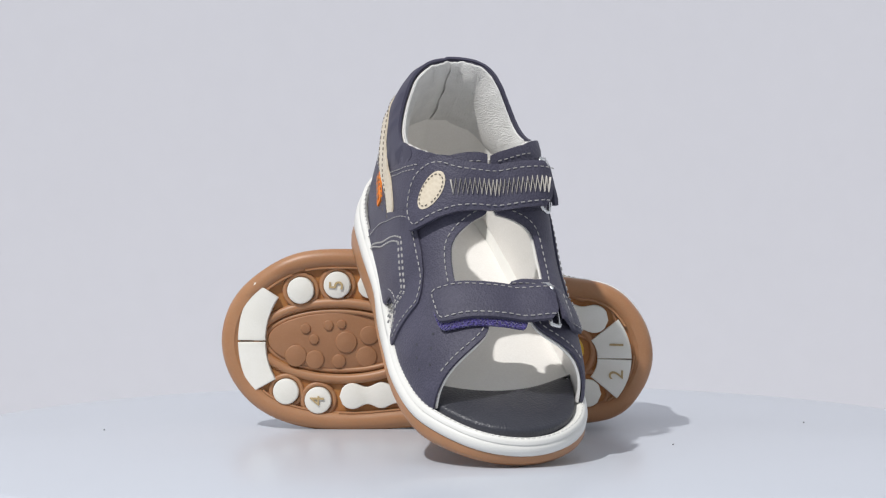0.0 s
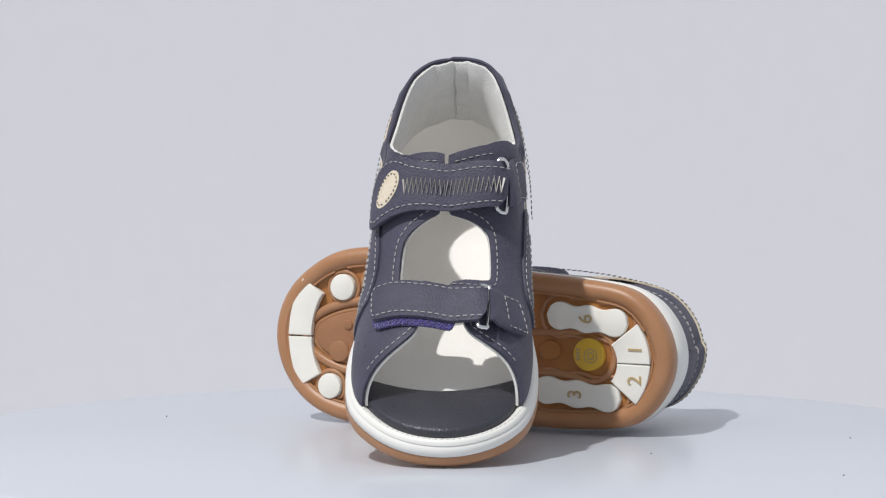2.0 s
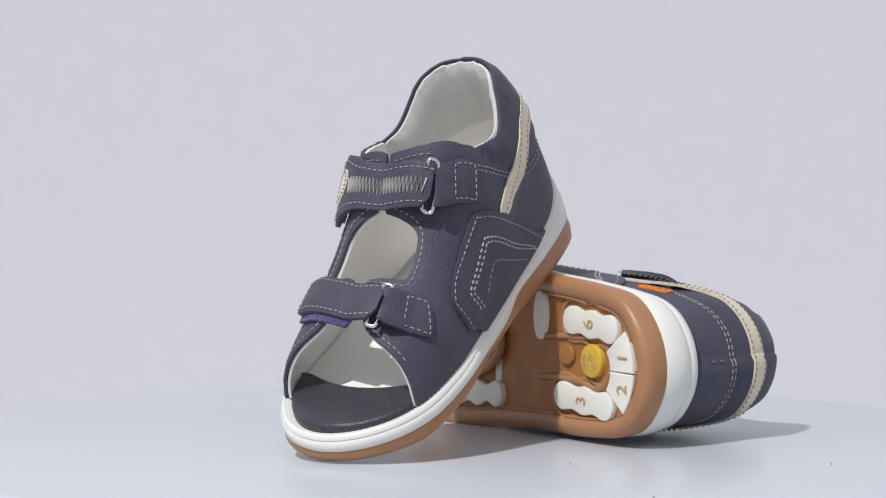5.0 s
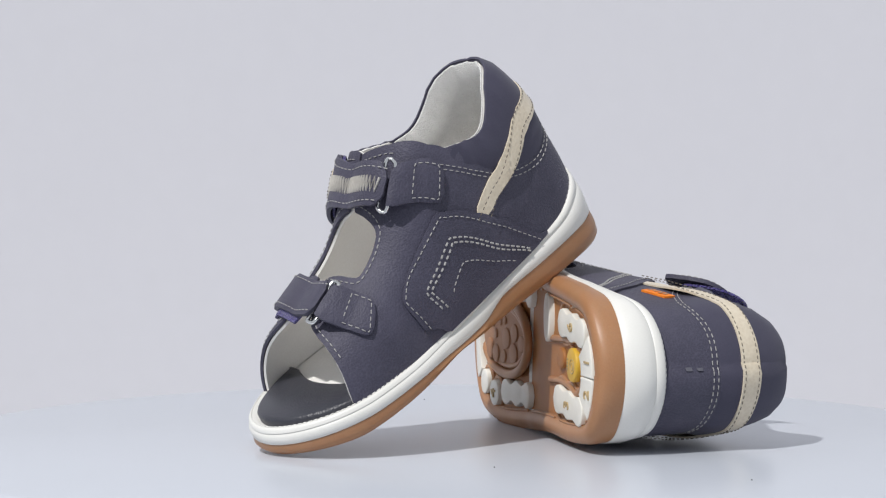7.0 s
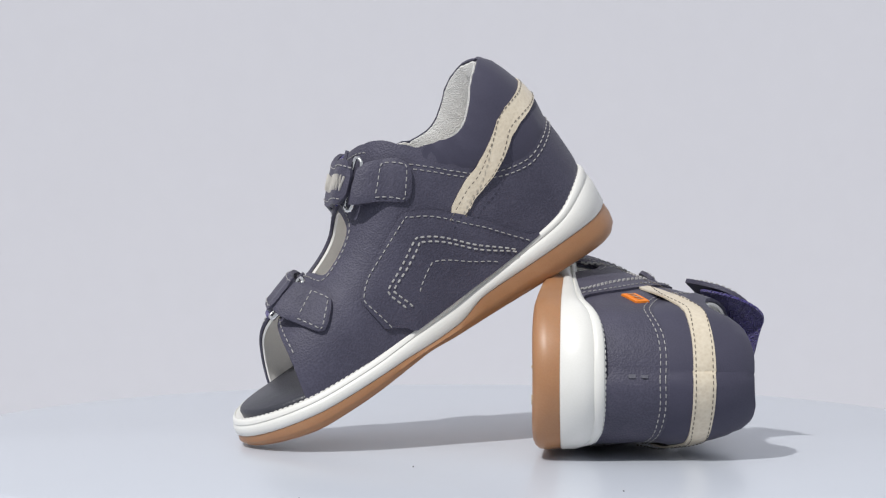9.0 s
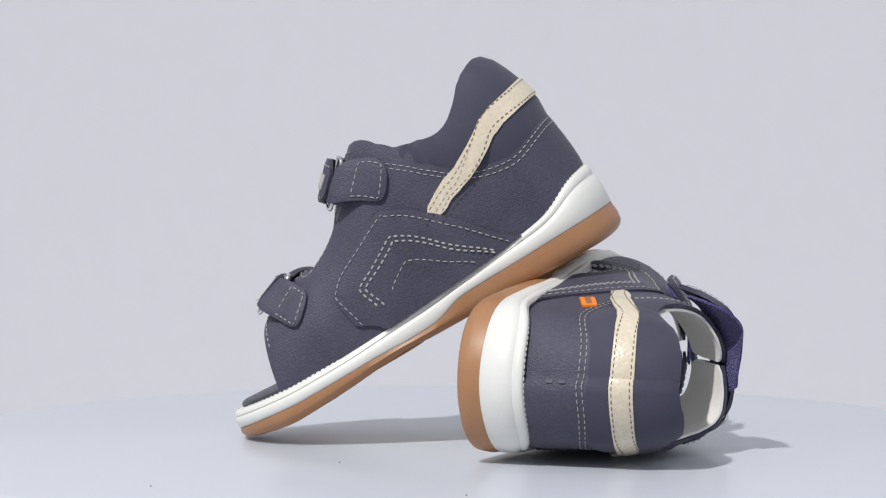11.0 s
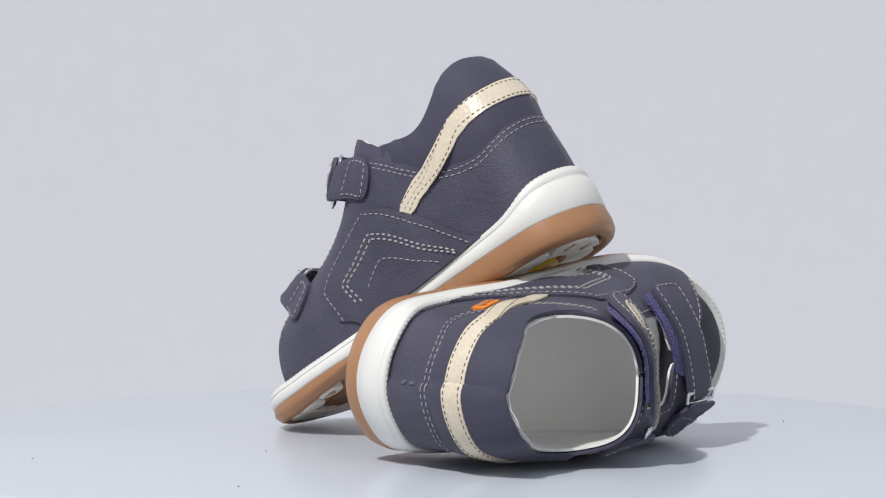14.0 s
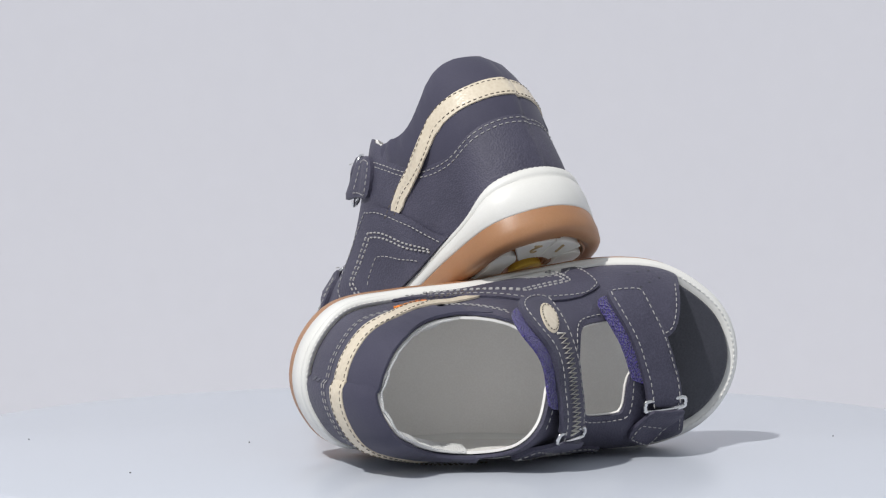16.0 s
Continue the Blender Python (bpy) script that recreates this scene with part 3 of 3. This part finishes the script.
    for x, z in ((0.1330, 0.0300), (0.1375, 0.0265), (0.1300, 0.0235), (0.1345, 0.0205), (0.1395, 0.0185), (0.1425, 0.0225)):
        u, w = W(x, z, -1)
        p, n = wrap_side(u, w), normal_at(wrap_side, u, w)
        t = n.orthogonal().normalized()
        b = n.cross(t)
        dots.append(loft([[p + n * h + r * (math.cos(PI2 * k / 8) * t + math.sin(PI2 * k / 8) * b) for k in range(8)] for r, h in ((0.00055, 0.001), (0.00055, 0.00172), (0.0003, 0.0017))]))
    add("punched_holes", merge(dots), INSOCK)

    # tread: white pods, ridges and the yellow button; e is the distance outwards from the heel's middle line
    def pod(loop, name="tread_pod", material=POD, z0=0.0032, z1=0.0001, parent=outsole, label="white rubber tread pod", halo=0.0):
        P = np.array([(x, -e) for x, e in loop])
        if sum(a[0] * b[1] - b[0] * a[1] for a, b in zip(P, np.roll(P, -1, 0))) < 0:
            P = P[::-1]
        lift2 = lambda d, z: [Vector((p[0], p[1], ZB(p[0]) + z)) for p in inset(P, d)]
        vs, fs = loft([lift2(0, z0), lift2(0, z1 + 0.0006), lift2(0.0002, z1 + 0.0001), lift2(0.00045, z1)], False, False)
        n = len(P)
        top = [Vector((v[0], v[1])) for v in vs[3 * n:]]
        fs += [tuple(3 * n + i for i in f) for f in delaunay_2d_cdt(top, [], [list(range(n))], 1, 1e-9)[2] if max(f) < n]
        if halo:
            add("ridge", tube(lift2(-halo, 0.0028), 0.0010, True, 8), GUM, parent)
        return add(name, (vs, fs), material, parent, label)

    def oval(x, e, rx, re, n=24):
        return [(x + rx * math.cos(PI2 * k / n), e + re * math.sin(PI2 * k / n)) for k in range(n)]

    def sector(cx, ce, r0, r1, a0, a1, n=10):
        outer = [(cx + r1 * math.cos(radians(a0 + (a1 - a0) * k / n)), ce + r1 * math.sin(radians(a0 + (a1 - a0) * k / n))) for k in range(n + 1)]
        inner = [(cx + r0 * math.cos(radians(a0 + (a1 - a0) * k / n)), ce + r0 * math.sin(radians(a0 + (a1 - a0) * k / n))) for k in range(n, -1, -1)]
        return outer + inner

    def peanut(x0, e0, x1, e1, r, waist):
        d = Vector((x1 - x0, e1 - e0)).normalized()
        nrm = Vector((-d.y, d.x))
        L = math.hypot(x1 - x0, e1 - e0)
        half = []
        for k in range(31):
            t = k / 30
            along = t * (L + 2 * r) - r
            wave = waist + (r - waist) * (0.5 + 0.5 * math.cos(min(max(along / L, 0.0), 1.0) * 2 * PI2))
            end = max(0.0, -along, along - L) / r
            half.append((along, wave * math.sqrt(max(0.0, 1 - end * end))))
        pts = [(a, w) for a, w in half] + [(a, -w) for a, w in half[-2:0:-1]]
        return [(x0 + d.x * a + nrm.x * w, e0 + d.y * a + nrm.y * w) for a, w in pts]

    five = pod(oval(0.1310, 0.0270, 0.0056, 0.0056), halo=0.0012)
    pod(oval(0.1462, 0.0245, 0.0056, 0.0056), halo=0.0012)
    four = pod(oval(0.1385, -0.0215, 0.0056, 0.0056), halo=0.0012)
    pod(oval(0.1520, -0.0180, 0.0054, 0.0054), halo=0.0012)
    pod(sector(0.128, 0.0035, 0.0328, 0.0446, -30, -1.5))
    pod(sector(0.128, 0.0035, 0.0328, 0.0446, -0.5, 33))
    pod(peanut(0.1240, -0.0195, 0.1000, -0.0185, 0.0055, 0.0036))
    pod(peanut(0.1170, 0.0270, 0.0960, 0.0240, 0.0055, 0.0036))
    six = pod(peanut(0.0475, 0.0165, 0.0235, 0.0145, 0.0058, 0.0046), halo=0.0030)
    three = pod(peanut(0.0530, -0.0145, 0.0260, -0.0165, 0.0058, 0.0046), halo=0.0030)
    one = pod(sector(0.034, -0.002, 0.0120, 0.0262, 141, 179.4))
    two = pod(sector(0.034, -0.002, 0.0120, 0.0262, 180.6, 219))
    bend = [(0.070, 0.0085), (0.052, 0.0095)] + [(0.0345 + 0.0108 * math.cos(radians(a)), 0.0005 + 0.0108 * math.sin(radians(a))) for a in range(60, 301, 20)] + [(0.052, -0.0075), (0.070, -0.0085)]
    add("ridge", tube([Vector((p[0], -p[1], ZB(p[0]) + 0.0028)) for p in smooth_curve(bend, False, 4)], 0.0015, sides=8), GUM, outsole)
    pod(oval(0.0690, 0.0170, 0.0040, 0.0100))
    for x, e, rx, re in ((0.1300, 0.0035, 0.0345, 0.0160),):
        add("ridge", tube([Vector((x + rx * math.cos(PI2 * k / 48), -e - re * math.sin(PI2 * k / 48), ZB(x) + 0.0026)) for k in range(48)], 0.0021, True, 10), GUM, outsole)
        add("ridge", tube([Vector((x + (rx - 0.0036) * math.cos(PI2 * k / 48), -e - (re - 0.0036) * math.sin(PI2 * k / 48), ZB(x) + 0.0029)) for k in range(48)], 0.0011, True, 8), GUM, outsole)
    pod(oval(0.1300, 0.0035, 0.0300, 0.0118, 40), "forefoot_inlay", GUMMID, 0.0034, 0.0020, outsole, "brown oval rubber inlay")
    rnd = random.Random(4)
    for x, e, r in ((0.148, -0.003, 0.0046), (0.140, -0.0045, 0.0040), (0.1405, 0.004, 0.0022), (0.1440, 0.0085, 0.0022), (0.1345, 0.0100, 0.0022), (0.1290, 0.0105, 0.0020), (0.1270, 0.003, 0.0046), (0.1300, -0.005, 0.0030), (0.1175, 0.006, 0.0040), (0.1185, -0.003, 0.0045), (0.109, 0.002, 0.0036)):
        pod(oval(x, e, r, r, 20), "bubble", GUMMID, 0.0026, 0.0013, outsole, "raised rubber bubble")
    button = pod(oval(0.0345, 0.0010, 0.0068, 0.0068, 32), "button", YELLOW, 0.0032, 0.0002, outsole, "yellow rubber heel button")
    add("button_mark", merge([tube([Vector((0.0335 + r * math.cos(PI2 * k / 24), -0.0005 - r * math.sin(PI2 * k / 24), 0.0002)) for k in range(24)], 0.00028, True, 6) for r in (0.0014, 0.0028)] +
        [loft([[(0.0390 + a * 0.0004, -0.001 + (j - 1.5) * 0.0013 + b * 0.0004, z) for a, b in ((-2, -1), (2, -1), (2, 1), (-2, 1))] for z in (0.0004, -0.0001)]) for j in range(4)]), MARK, button)
    pod(oval(0.0520, 0.0020, 0.0048, 0.0042), "bubble", GUMDARK, 0.0026, 0.0012, outsole, "raised rubber bubble")
    for txt, x, e, pd in (("5", 0.1310, 0.0270, five), ("4", 0.1385, -0.0215, four), ("1", 0.0138, 0.0040, one), ("2", 0.0138, -0.0085, two), ("6", 0.0357, 0.0157, six), ("3", 0.0400, -0.0155, three)):
        cu = bpy.data.curves.new("numeral", "FONT")
        cu.body, cu.size, cu.align_x, cu.align_y, cu.extrude = txt, 0.0085, "CENTER", "CENTER", 0.00025
        tmp = new("numeral", cu)
        dg = bpy.context.evaluated_depsgraph_get()
        me = bpy.data.meshes.new_from_object(tmp.evaluated_get(dg))
        bpy.data.objects.remove(tmp)
        me.transform(Matrix(((0, 1, 0, x), (1, 0, 0, -e * m), (0, 0, -1, float(ZB(x)) - 0.0001), (0, 0, 0, 1))))
        me.transform(Matrix.Scale(size, 4))
        me.materials.append(MARK)
        num = new("numeral", me)
        num.parent = pd
    return root, add


def top_rows(ob, p):
    return [(k * 0.5, pose(0, 0, 0, 0, 0, -10.18 * k * 0.5) @ p) for k in range(33)]


def frame_from(xa, ya, o):
    x = Vector(xa).normalized()
    z = x.cross(Vector(ya)).normalized()
    y = z.cross(x)
    r = Matrix((x, y, z)).transposed().to_4x4()
    return Matrix.Translation(o) @ r


PHI, PITCH = radians(-70.0), radians(29.3)
LEAN_POSE = frame_from((math.cos(PHI) * math.cos(PITCH), math.sin(PHI) * math.cos(PITCH), -math.sin(PITCH)), (-math.sin(PHI), math.cos(PHI), 0), (-0.0262, 0.0613, 0.0863))
LYING_POSE = frame_from((-1, 0.068, 0.012), (0, 0.0, 1), (0.0798, 0.0285, 0.0308))

# ---- setting ----


def disc_rings(rs):
    return loft([[Vector((r * math.cos(PI2 * k / 128), r * math.sin(PI2 * k / 128), z)) for k in range(128)] for r, z in rs])


turntable = new("turntable")
part("plate", *disc_rings([(0.2275, -0.0100), (0.2288, -0.0060), (0.2275, -0.0028), (0.2250, -0.0018)]), TABLE, turntable, "white lacquered plate")
part("rim", *disc_rings([(0.222, -0.0178), (0.229, -0.0148), (0.2305, -0.0120), (0.2300, -0.0102)]), TABLE, turntable, "white lacquered rim")
for x, y, r in ((0.086, -0.016, 0.0003), (0.149, 0.062, 0.00035), (0.171, -0.052, 0.0003), (-0.152, 0.033, 0.0003)):
    part("dust_speck", *loft([[(x + r * q * (1 + 0.4 * math.sin(5 * k)) * math.cos(PI2 * k / 6), y + r * q * math.sin(PI2 * k / 6), z) for k in range(6)] for q, z in ((1.0, -0.0018), (0.8, -0.0014), (0.3, -0.0013))]), DUST, turntable, "tiny dark dust speck")
tagged(turntable, "round white lacquered turntable plate under the sandals", "turntable")
pedestal = part("pedestal", *disc_rings([(0.16, -0.8), (0.16, -0.79), (0.12, -0.77), (0.12, -0.0181)]), TABLE, None)
tagged(pedestal, "round white pedestal under the turntable plate", "pedestal")
sweep = [(-2.2, -0.8), (1.0, -0.8)] + [(1.0 + 0.6 * math.sin(k * math.pi / 24), -0.2 - 0.6 * math.cos(k * math.pi / 24)) for k in range(1, 13)] + [(1.6, 3.0)]
ground = part("floor", *loft([[(x, y, z + d) for x, d in ((-4, 0), (4, 0), (4, -0.05), (-4, -0.05))] for y, z in sweep[:2]]), PAPER, None, sharp=30)
tagged(ground, "pale grey studio floor", "floor", kind="structure")
back = part("backdrop", *loft([[(x, y + d, z - d * 0.4) for x, d in ((-4, 0), (4, 0), (4, 0.06), (-4, 0.06))] for y, z in sweep[1:]]), PAPER, None, sharp=70)
tagged(back, "plain pale grey studio backdrop sweep", "backdrop", kind="structure")

# ---- the pair ----
right_sandal, _ = sandal(1, 1.0)
tagged(right_sandal, "navy leather children's sandal leaning heel-up on its pair", "sandal", "pair of sandals")
left_sandal, _ = sandal(-1, 1.018)
tagged(left_sandal, "navy leather children's sandal lying on its side, sole showing", "sandal", "pair of sandals")


def motions():
    walk(turntable, top_rows(turntable, Matrix.Identity(4)))
    walk(right_sandal, top_rows(right_sandal, LEAN_POSE))
    walk(left_sandal, top_rows(left_sandal, LYING_POSE))


motions()
